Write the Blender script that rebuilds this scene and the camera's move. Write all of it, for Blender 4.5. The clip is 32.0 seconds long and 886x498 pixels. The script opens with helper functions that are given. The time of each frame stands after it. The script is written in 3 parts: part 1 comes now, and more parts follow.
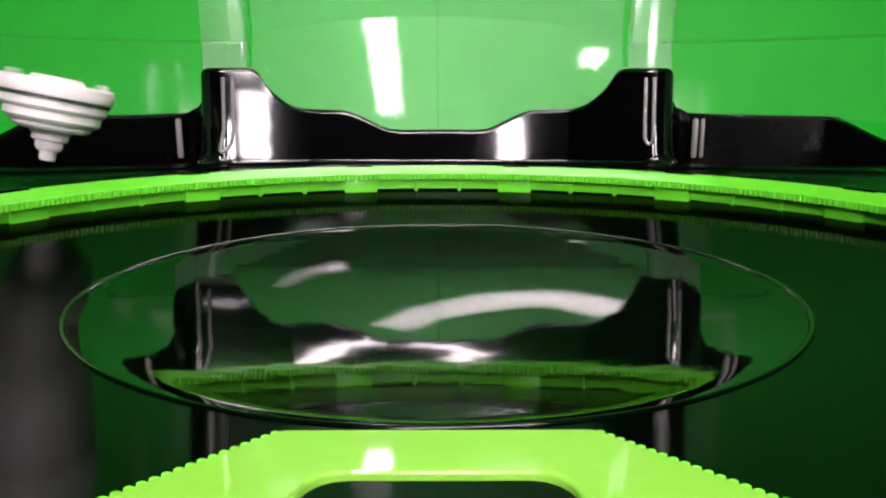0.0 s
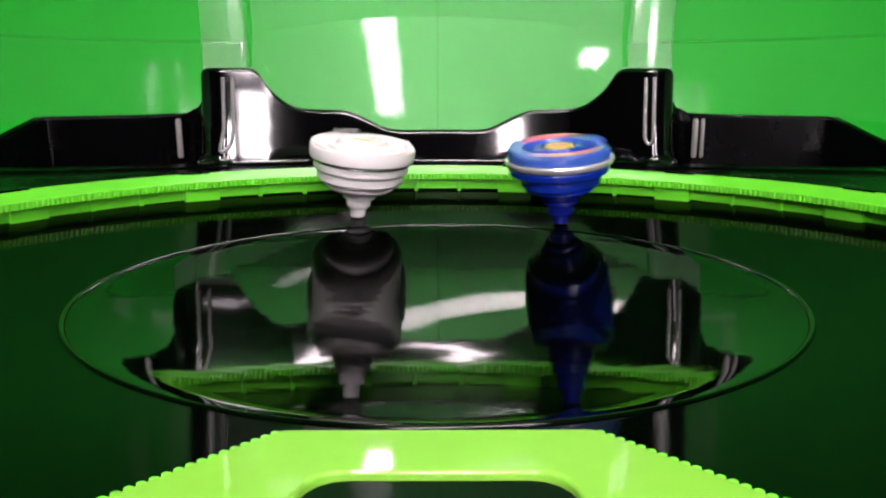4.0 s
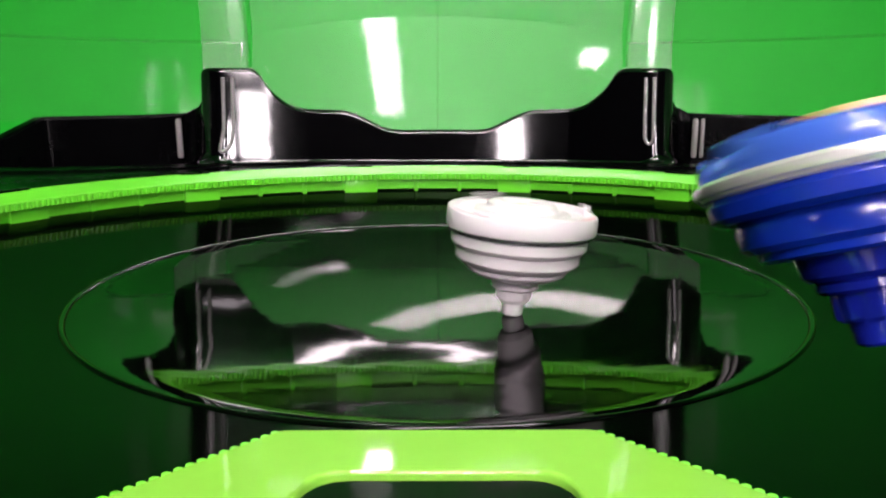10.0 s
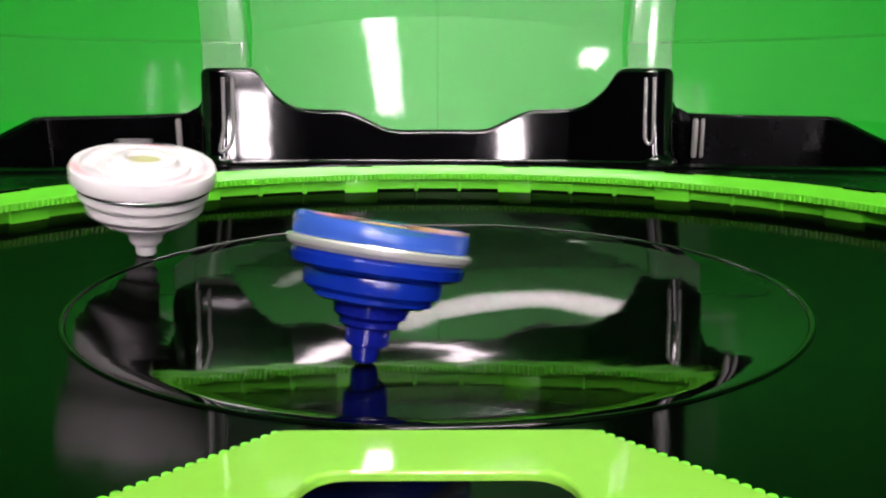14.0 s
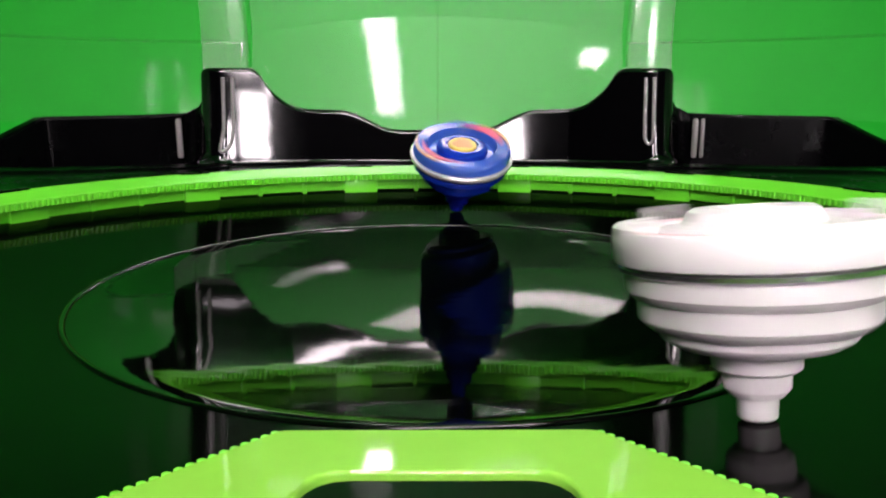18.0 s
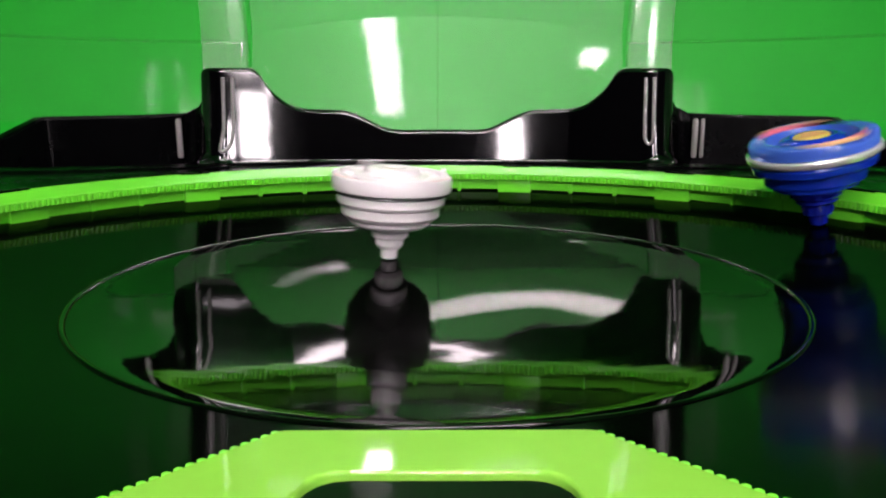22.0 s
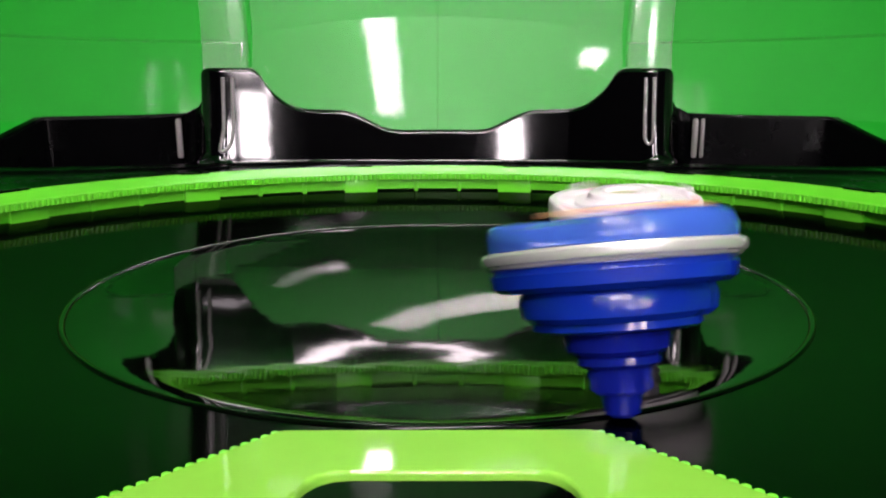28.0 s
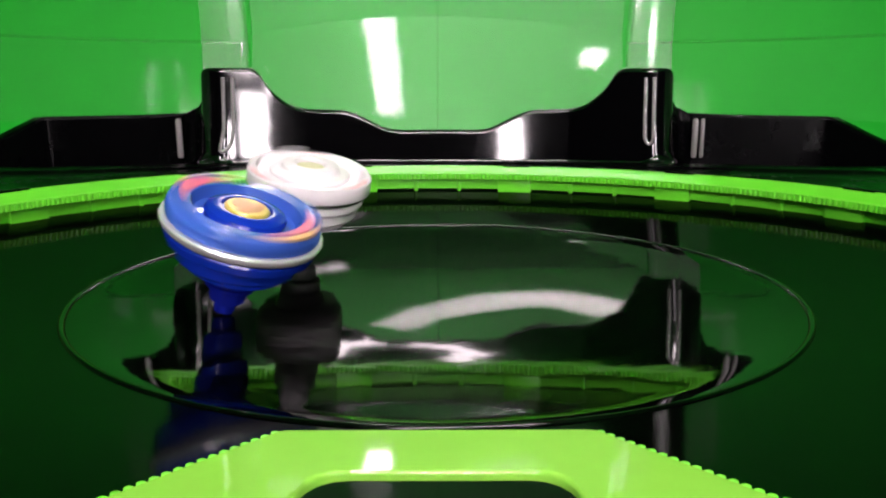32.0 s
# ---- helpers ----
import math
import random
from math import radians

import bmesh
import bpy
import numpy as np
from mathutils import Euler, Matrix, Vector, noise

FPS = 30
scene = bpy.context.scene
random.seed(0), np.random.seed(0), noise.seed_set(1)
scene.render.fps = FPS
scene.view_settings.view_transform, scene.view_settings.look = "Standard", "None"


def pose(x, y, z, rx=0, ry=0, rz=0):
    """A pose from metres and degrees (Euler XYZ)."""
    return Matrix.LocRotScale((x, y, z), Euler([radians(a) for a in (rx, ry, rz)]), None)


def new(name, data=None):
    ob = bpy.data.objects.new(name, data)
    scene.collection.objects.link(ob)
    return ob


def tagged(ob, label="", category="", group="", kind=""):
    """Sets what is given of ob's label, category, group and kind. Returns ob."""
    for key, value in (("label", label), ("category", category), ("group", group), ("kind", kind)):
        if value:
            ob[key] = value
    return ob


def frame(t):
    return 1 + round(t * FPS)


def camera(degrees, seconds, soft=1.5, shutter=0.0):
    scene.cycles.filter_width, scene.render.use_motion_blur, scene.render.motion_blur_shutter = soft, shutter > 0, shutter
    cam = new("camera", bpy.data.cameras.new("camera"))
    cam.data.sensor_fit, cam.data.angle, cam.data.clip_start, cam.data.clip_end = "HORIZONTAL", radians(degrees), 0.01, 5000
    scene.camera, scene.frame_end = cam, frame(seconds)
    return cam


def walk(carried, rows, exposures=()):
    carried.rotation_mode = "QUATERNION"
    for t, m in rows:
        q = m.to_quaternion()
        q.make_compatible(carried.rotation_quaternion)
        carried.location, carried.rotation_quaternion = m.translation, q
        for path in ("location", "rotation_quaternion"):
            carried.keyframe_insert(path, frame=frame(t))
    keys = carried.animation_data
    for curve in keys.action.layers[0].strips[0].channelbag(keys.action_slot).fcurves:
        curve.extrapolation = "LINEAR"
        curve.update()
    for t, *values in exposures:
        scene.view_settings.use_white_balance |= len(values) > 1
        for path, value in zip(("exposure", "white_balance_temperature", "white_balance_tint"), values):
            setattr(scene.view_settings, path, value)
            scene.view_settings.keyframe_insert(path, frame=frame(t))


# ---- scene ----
cam = camera(61.2, 32.0, soft=2.1, shutter=0.6)
eye = (0.0, -0.2327, 0.0730)
aim = pose(*eye, 90 - 12.02, 0, -0.40)
walk(cam, [(0.0, aim), (32.0, aim)], [(0.0, -0.10), (10.0, -0.13), (14.0, -0.19), (17.0, -0.23), (18.0, -0.32), (22.0, -0.32), (32.0, -0.32)])

# ---- light ----
world = bpy.data.worlds.new("world")
scene.world = world
world.use_nodes = True
world.node_tree.nodes["Background"].inputs[0].default_value = (0.8, 0.9, 1.0, 1)
world.node_tree.nodes["Background"].inputs[1].default_value = 0.03


# ---- materials ----
def material(name, colour, rough=0.3, metal=0.0, grain=0.0, grain_scale=300.0, stain=0.0, bump=0.0, coat=0.0,
             transmission=0.0, ior=1.5, spec=0.5, wobble=0.0):
    """A node material: base colour with grain and stains at two scales, roughness variation and fine relief."""
    m = bpy.data.materials.new(name)
    m.use_nodes = True
    nt = m.node_tree
    n, l = nt.nodes, nt.links
    b = n["Principled BSDF"]
    b.inputs["Base Color"].default_value = (*colour, 1)
    b.inputs["Roughness"].default_value = rough
    b.inputs["Metallic"].default_value = metal
    b.inputs["Coat Weight"].default_value = coat
    b.inputs["Coat Roughness"].default_value = 0.04
    b.inputs["Transmission Weight"].default_value = transmission
    b.inputs["IOR"].default_value = ior
    b.inputs["Specular IOR Level"].default_value = spec
    co = n.new("ShaderNodeTexCoord")
    fine = n.new("ShaderNodeTexNoise")
    fine.inputs["Scale"].default_value = grain_scale
    fine.inputs["Detail"].default_value = 4
    l.new(co.outputs["Object"], fine.inputs["Vector"])
    broad = n.new("ShaderNodeTexNoise")
    broad.inputs["Scale"].default_value = grain_scale / 14
    broad.inputs["Detail"].default_value = 3
    l.new(co.outputs["Object"], broad.inputs["Vector"])
    if grain or stain:
        both = n.new("ShaderNodeMath")
        both.operation = "MULTIPLY_ADD"
        l.new(fine.outputs["Fac"], both.inputs[0])
        both.inputs[1].default_value = grain
        add = n.new("ShaderNodeMath")
        add.operation = "MULTIPLY"
        l.new(broad.outputs["Fac"], add.inputs[0])
        add.inputs[1].default_value = stain
        l.new(add.outputs[0], both.inputs[2])
        scale = n.new("ShaderNodeMath")
        scale.operation = "ADD"
        l.new(both.outputs[0], scale.inputs[0])
        scale.inputs[1].default_value = 1 - (grain + stain) / 2
        mul = n.new("ShaderNodeVectorMath")
        mul.operation = "SCALE"
        mul.inputs[0].default_value = colour
        l.new(scale.outputs[0], mul.inputs["Scale"])
        l.new(mul.outputs[0], b.inputs["Base Color"])
        rr = n.new("ShaderNodeMath")
        rr.operation = "MULTIPLY"
        rr.inputs[1].default_value = rough
        l.new(scale.outputs[0], rr.inputs[0])
        l.new(rr.outputs[0], b.inputs["Roughness"])
    if wobble:
        slow = n.new("ShaderNodeTexNoise")
        slow.inputs["Scale"].default_value = 45
        slow.inputs["Detail"].default_value = 2.5
        l.new(co.outputs["Object"], slow.inputs["Vector"])
        wb = n.new("ShaderNodeBump")
        wb.inputs["Strength"].default_value = 1.0
        wb.inputs["Distance"].default_value = wobble
        l.new(slow.outputs["Fac"], wb.inputs["Height"])
        l.new(wb.outputs[0], b.inputs["Normal"])
    if bump:
        bp = n.new("ShaderNodeBump")
        bp.inputs["Strength"].default_value = bump
        bp.inputs["Distance"].default_value = 0.0004
        l.new(fine.outputs["Fac"], bp.inputs["Height"])
        l.new(bp.outputs[0], b.inputs["Normal"])
    return m


def glowing(name, colour, strength):
    m = bpy.data.materials.new(name)
    m.use_nodes = True
    b = m.node_tree.nodes["Principled BSDF"]
    b.inputs["Base Color"].default_value = (0.8, 0.8, 0.8, 1)
    b.inputs["Emission Color"].default_value = (*colour, 1)
    b.inputs["Emission Strength"].default_value = strength
    return m


def clear_plastic(name, tint, gloss, haze, rough=0.045, bloom=0.0, wavy=0.0):
    """Clear sheet plastic: see-through, with Fresnel gloss and a little haze."""
    m = bpy.data.materials.new(name)
    m.use_nodes = True
    nt = m.node_tree
    n, l = nt.nodes, nt.links
    n.remove(n["Principled BSDF"])
    out = n["Material Output"]
    see = n.new("ShaderNodeBsdfTransparent")
    see.inputs[0].default_value = (*tint, 1)
    dim = n.new("ShaderNodeBsdfDiffuse")
    dim.inputs[0].default_value = (0.75, 0.78, 0.75, 1)
    mix = n.new("ShaderNodeMixShader")
    mix.inputs[0].default_value = haze
    l.new(see.outputs[0], mix.inputs[1])
    l.new(dim.outputs[0], mix.inputs[2])
    gl = n.new("ShaderNodeBsdfGlossy")
    gl.inputs["Roughness"].default_value = rough
    fr = n.new("ShaderNodeFresnel")
    fr.inputs[0].default_value = gloss
    top = n.new("ShaderNodeMixShader")
    l.new(fr.outputs[0], top.inputs[0])
    l.new(mix.outputs[0], top.inputs[1])
    l.new(gl.outputs[0], top.inputs[2])
    if wavy:
        co = n.new("ShaderNodeTexCoord")
        waves = n.new("ShaderNodeTexNoise")
        waves.inputs["Scale"].default_value = 13
        waves.inputs["Detail"].default_value = 1.5
        l.new(co.outputs["Object"], waves.inputs["Vector"])
        relief = n.new("ShaderNodeBump")
        relief.inputs["Distance"].default_value = wavy
        l.new(waves.outputs["Fac"], relief.inputs["Height"])
        l.new(relief.outputs[0], gl.inputs["Normal"])
    if bloom:
        soft = n.new("ShaderNodeBsdfGlossy")
        soft.inputs["Roughness"].default_value = 0.36
        last = n.new("ShaderNodeMixShader")
        last.inputs[0].default_value = bloom
        l.new(top.outputs[0], last.inputs[1])
        l.new(soft.outputs[0], last.inputs[2])
        top = last
    l.new(top.outputs[0], out.inputs[0])
    return m


BLACK = material("black_gloss_plastic", (0.0005, 0.0005, 0.0007), 0.05, grain=0.25, grain_scale=500, stain=0.4, spec=0.5, wobble=0.00004)
SATIN = material("black_satin_plastic", (0.0006, 0.0006, 0.0008), 0.26, grain=0.25, grain_scale=500, stain=0.4, spec=0.035)
BOWL = material("black_bowl_plastic", (0.0004, 0.0006, 0.0004), 0.085, grain=0.3, grain_scale=260, stain=0.5, spec=0.025, wobble=0.00006)
DISC = material("black_mirror_plastic", (0.0004, 0.0006, 0.0004), 0.04, grain=0.3, grain_scale=260, stain=0.5, spec=0.11, wobble=0.00008)
# black plastic given a pale colour that stands in for reflected highlights
BEAD = material("highlight_pale_plastic_edge", (0.17, 0.157, 0.159), 0.18, grain=0.3, grain_scale=900, stain=0.4, spec=1.0)
RING = material("black_ring_plastic", (0.0004, 0.0004, 0.0004), 0.10, grain=0.3, grain_scale=400, stain=0.4, spec=0.18)
NEON = material("neon_green_plastic", (0.112, 0.52, 0.024), 0.30, grain=0.06, grain_scale=400, stain=0.10, spec=0.35)
# NEON's plastic again, desaturated to put the gate's near-overexposed light into its colour
GATE = material("overlit_neon_green_plastic", (0.180, 0.42, 0.046), 0.05, grain=0.06, grain_scale=400, stain=0.10, spec=0.5)
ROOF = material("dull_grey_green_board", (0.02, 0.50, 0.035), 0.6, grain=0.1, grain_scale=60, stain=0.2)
# the back board's green, darkened so the added side boards bounce less light
SIDE = material("darkened_green_side_board", (0.008, 0.22, 0.014), 0.55, grain=0.1, grain_scale=60, stain=0.2)
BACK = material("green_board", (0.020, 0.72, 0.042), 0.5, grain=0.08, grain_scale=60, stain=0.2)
WHITE = material("white_plastic", (0.68, 0.63, 0.66), 0.33, grain=0.05, grain_scale=700, stain=0.06)
WHITE_DIM = material("white_matt_plastic", (0.66, 0.61, 0.645), 0.4, grain=0.05, grain_scale=700, stain=0.08)
BLUE = material("blue_plastic", (0.004, 0.021, 0.30), 0.18, grain=0.08, grain_scale=700, stain=0.1)
BLUE_LIGHT = material("light_blue_plastic", (0.032, 0.085, 0.40), 0.26, grain=0.12, grain_scale=700, stain=0.3, coat=0.3)
BLUE_DARK = material("dark_blue_plastic", (0.005, 0.010, 0.20), 0.09, grain=0.08, grain_scale=700, stain=0.1)
STEEL = material("polished_steel", (0.80, 0.77, 0.79), 0.26, metal=0.65, grain=0.1, grain_scale=900, stain=0.1)
DARK_STEEL = material("dark_ring_metal", (0.36, 0.36, 0.37), 0.22, metal=0.9, grain=0.1, grain_scale=900, stain=0.1)
PINK = material("pink_red_print", (0.58, 0.10, 0.18), 0.35, grain=0.1, grain_scale=800, stain=0.2)
FADED = material("faded_red_print", (0.62, 0.15, 0.18), 0.4, grain=0.15, grain_scale=800, stain=0.3)
PEACH = material("peach_print", (0.66, 0.38, 0.19), 0.35, grain=0.1, grain_scale=800, stain=0.2)
GOLD = material("yellow_gold_chip", (0.56, 0.43, 0.09), 0.3, metal=0.2, grain=0.1, grain_scale=900, stain=0.3)
BRONZE = material("orange_bronze_print", (0.50, 0.25, 0.10), 0.35, grain=0.2, grain_scale=900, stain=0.3)
OLIVE = material("pale_olive_chip", (0.44, 0.44, 0.20), 0.35, grain=0.2, grain_scale=900, stain=0.3)
TABLE = material("grey_table_laminate", (0.30, 0.30, 0.30), 0.45, grain=0.2, grain_scale=120, stain=0.2, bump=0.05)
LAMP = glowing("white_tube", (1.0, 0.85, 0.92), 48.0)
LAMP_DIM = glowing("dim_white_tube", (1.0, 0.85, 0.92), 9.0)
LAMP_ARC = glowing("bright_white_tube", (1.0, 0.84, 0.90), 90.0)
LAMP_WALL = glowing("brightest_white_tube", (1.0, 0.84, 0.90), 230.0)
LAMP_LOW = glowing("white_panel", (1.0, 0.87, 0.93), 85.0)
# for unseen walls added to keep green bounce off the tops
DARK = material("bounce_cutting_dark_wall", (0.006, 0.006, 0.0065), 0.8, grain=0.08, grain_scale=60, stain=0.1, spec=0.03)
CASE = material("white_lamp_case", (0.75, 0.75, 0.75), 0.4, grain=0.05, stain=0.05)
CLEAR_SIDE = clear_plastic("clear_side_plastic", (0.96, 0.98, 0.96), 1.16, 0.016, 0.15, 0.0, 0.002)
CLEAR_EDGE = clear_plastic("clear_fold_plastic", (0.70, 0.85, 0.70), 1.03, 0.01, 0.1)
CLEAR_FOOT = clear_plastic("frosted_clear_plastic", (0.80, 0.86, 0.80), 1.4, 0.16, 0.1)
CLEAR_MID = clear_plastic("hazy_clear_plastic", (0.97, 0.98, 0.97), 1.5, 0.05, 0.045, 0.016)
CLEAR_POST = clear_plastic("clear_post_plastic", (0.90, 0.94, 0.90), 1.5, 0.09, 0.08, 0.03)


# ---- building helpers ----
def part(name, bm, mat, parent=None, label="", smooth=True, angle=35):
    me = bpy.data.meshes.new(name)
    bmesh.ops.recalc_face_normals(bm, faces=bm.faces)
    if smooth:
        limit = radians(angle)
        for f in bm.faces:
            f.smooth = True
        for e in bm.edges:
            if len(e.link_faces) == 2 and e.calc_face_angle(0) > limit:
                e.smooth = False
    bm.to_mesh(me)
    bm.free()
    me.materials.append(mat)
    ob = new(name, me)
    if parent:
        ob.parent = parent
    if label:
        tagged(ob, label)
    return ob


def holder(name, label, category, group="", kind="", m=None):
    ob = new(name)
    ob.empty_display_size = 0.02
    if m is not None:
        ob.matrix_basis = m
    return tagged(ob, label, category, group, kind)


def grid(bm, rows, close_u=False, close_v=False):
    """Quads over rows of points."""
    vs = [[bm.verts.new(p) for p in r] for r in rows]
    nu, nv = len(vs), len(vs[0])
    for i in range(nu if close_u else nu - 1):
        for j in range(nv if close_v else nv - 1):
            a, b, c, d = vs[i][j], vs[(i + 1) % nu][j], vs[(i + 1) % nu][(j + 1) % nv], vs[i][(j + 1) % nv]
            bm.faces.new((a, b, c, d))
    return vs


def box(bm, lo, hi, bevel=0.0):
    made = bmesh.ops.create_cube(bm, size=1.0, matrix=Matrix.Translation([(a + b) / 2 for a, b in zip(lo, hi)]) @ Matrix.Diagonal([*(b - a for a, b in zip(lo, hi)), 1]))
    if bevel:
        es = list({e for v in made["verts"] for e in v.link_edges})
        bmesh.ops.bevel(bm, geom=es, offset=bevel, segments=2, affect="EDGES", profile=0.5)


def lathe(bm, profile, steps=96, wave=None, rise=None):
    """Turn a profile of (radius, height) pairs; wave(angle, radius, height) may shift the radius, rise the height."""
    rows = []
    for i in range(steps):
        a = 2 * math.pi * i / steps
        row = []
        for r, z in profile:
            q = max(r + (wave(a, r, z) if wave else 0), 0.00002)
            row.append((q * math.cos(a), q * math.sin(a), z + (rise(a, r, z) if rise else 0)))
        rows.append(row)
    grid(bm, rows, close_u=True)
    bmesh.ops.remove_doubles(bm, verts=bm.verts, dist=0.00004)


def smoothstep(a, b, x):
    t = min(max((x - a) / (b - a), 0), 1)
    return t * t * (3 - 2 * t)


# ---- the setting: a green booth round the arena; its sides, front and roof are unseen, added boards ----
def slab(name, lo, hi, mat, label, category):
    bm = bmesh.new()
    box(bm, lo, hi)
    return tagged(part(name, bm, mat, smooth=False), label, category, kind="structure")


TOP = 0.66
slab("floor", (-1.00, -1.5, -0.05), (1.00, 1.10, -0.022), TABLE, "grey laminate table top under the arena", "table top")
slab("wall_north", (-1.00, 1.10, -0.022), (1.00, 1.12, TOP), BACK, "flat bright green board behind the arena", "wall")
slab("wall_west", (-0.97, -0.20, -0.022), (-0.95, 1.10, TOP), SIDE, "unseen green board added beside the arena, darkened to bounce less light", "wall")
# the dark walls here are additions out of view that absorb light
slab("wall_southwest", (-0.97, -1.5, -0.022), (-0.95, -0.20, TOP), DARK, "unseen dark wall added beside the table to cut green bounce", "wall")
slab("wall_southeast", (0.95, -1.5, -0.022), (0.97, -0.20, TOP), DARK, "unseen dark wall added beside the table to cut green bounce", "wall")
slab("wall_east", (0.95, -0.20, -0.022), (0.97, 1.10, TOP), SIDE, "unseen green board added beside the arena, darkened to bounce less light", "wall")
slab("wall_south", (-1.00, -1.52, -0.022), (1.00, -1.50, TOP), DARK, "unseen dark wall added to close the booth", "wall")
slab("ceiling", (-1.00, -1.5, TOP), (1.00, 1.12, TOP + 0.02), ROOF, "unseen dull green board added over the arena", "ceiling")


def cove():
    """A curved green sheet that carries the back board over into the roof."""
    rows = []
    for i in range(17):
        a = math.pi / 2 * i / 16
        rows.append([(x, 1.095 - 0.10 * (1 - math.cos(a)), TOP - 0.105 + 0.10 * math.sin(a)) for x in (-0.95, 0.0, 0.95)])
    bm = bmesh.new()
    grid(bm, rows)
    tagged(part("backdrop", bm, BACK), "curved green sheet joining the back board and roof", "backdrop", kind="structure")


cove()


def lamp_bar(lo, hi, mat, back, label, rods=False):
    """A glowing diffuser in a thin white case; back is the axis along which the case sits behind it."""
    t = holder("light_bar", label, "lamp", "light bars")
    bm = bmesh.new()
    box(bm, lo, hi, 0.002)
    part("diffuser", bm, mat, t, "glowing white diffuser")
    grow = [0.008, 0.008, 0.008]
    grow[abs(back) - 1] = 0
    shift = [0, 0, 0]
    shift[abs(back) - 1] = math.copysign(hi[abs(back) - 1] - lo[abs(back) - 1], back)
    bm = bmesh.new()
    box(bm, [a - g + d for a, g, d in zip(lo, grow, shift)], [a + g + d for a, g, d in zip(hi, grow, shift)], 0.002)
    part("case", bm, CASE, t)
    if rods:
        for y in (lo[1] + 0.02, lo[1] + 0.08):
            bm = bmesh.new()
            mid = (lo[0] + hi[0]) / 2
            box(bm, (mid - 0.002, y - 0.002, hi[2] + 0.008), (mid + 0.002, y + 0.002, TOP - 0.008))
            part("hanger", bm, CASE, t)


def curved_bar(x0, y0, x1, y1, bow, w, glow=None):
    """A bowed light bar under the roof from one end to the other."""
    t = holder("light_bar", "curved white light bar under the booth's roof", "lamp", "light bars")
    for name, mat, half, z0, z1 in (("diffuser", glow or LAMP, w / 2, TOP - 0.02, TOP - 0.012), ("case", CASE, w / 2 + 0.008, TOP - 0.012, TOP - 0.004)):
        rows = []
        for i in range(25):
            f = i / 24
            x, y = x0 + (x1 - x0) * f, y0 + (y1 - y0) * f + bow * 4 * f * (1 - f)
            dx, dy = x1 - x0, y1 - y0 + bow * 4 * (1 - 2 * f)
            q = math.hypot(dx, dy)
            nx, ny = -dy / q * half, dx / q * half
            rows.append([(x - nx, y - ny, z0), (x + nx, y + ny, z0), (x + nx, y + ny, z1), (x - nx, y - ny, z1)])
        bm = bmesh.new()
        vs = grid(bm, rows, close_v=True)
        bm.faces.new(vs[0])
        bm.faces.new(list(reversed(vs[-1])))
        part(name, bm, mat, t, "glowing white diffuser" if name == "diffuser" else "", angle=40)


curved_bar(-0.06, -0.375, 0.235, -0.315, 0.095, 0.055, LAMP_ARC)
curved_bar(-0.31, -1.37, 0.13, -1.39, 0.26, 0.05, LAMP_WALL)
curved_bar(-0.175, -0.186, -0.095, -0.122, 0.004, 0.010, LAMP_DIM)
lamp_bar((-0.134, -0.90, TOP - 0.02), (-0.080, -0.45, TOP - 0.01), LAMP, 3, "long white light bar under the booth's roof")
lamp_bar((-0.114, 0.71, TOP - 0.085), (-0.078, 0.895, TOP - 0.075), LAMP, 3, "short white light bar hung under the booth's roof", True)
lamp_bar((0.283, -0.695, TOP - 0.02), (0.332, -0.645, TOP - 0.01), LAMP, 3, "short white light bar under the booth's roof")
lamp_bar((0.174, -1.49, 0.27), (0.238, -1.48, 0.46), LAMP_LOW, -2, "upright white light bar on the dark wall")
lamp_bar((0.556, -1.49, 0.27), (0.634, -1.48, 0.445), LAMP_LOW, -2, "broad upright white light bar on the dark wall")
lamp_bar((0.540, -1.49, 0.50), (0.700, -1.48, 0.63), LAMP_LOW, -2, "square white light panel high on the dark wall")

# ---- the arena ----
RD, K = 0.1081, 1.12
RC = -0.012          # the rail's centre lies a little towards the camera
RI, RO = 0.172, 0.183
DECK = 0.0338
TILT = pose(0, 0, 0, -0.5)     # the arena leans a little away from the viewer
RB, S0 = 0.1000, 0.142      # where the dish begins to flatten, and the slope at its ring


def floor_z(x, y):
    """Height of the bowl: a dish that flattens towards its ring, then a slope that steepens towards the rail."""
    r = math.hypot(x, y)
    z = K * min(r, RB) ** 2 - 0.009 * y
    if r > RB:
        d, w, s1 = min(r, RD) - RB, RD - RB, 2 * K * RB
        z += s1 * d + (S0 - s1) * d * d / (2 * w)
    if r > RD:
        z += S0 * (r - RD) + 0.48 * (r - RD) ** 2
    return z


arena = holder("spinning_top_arena", "glossy black plastic battle arena with a shallow round bowl", "toy arena")


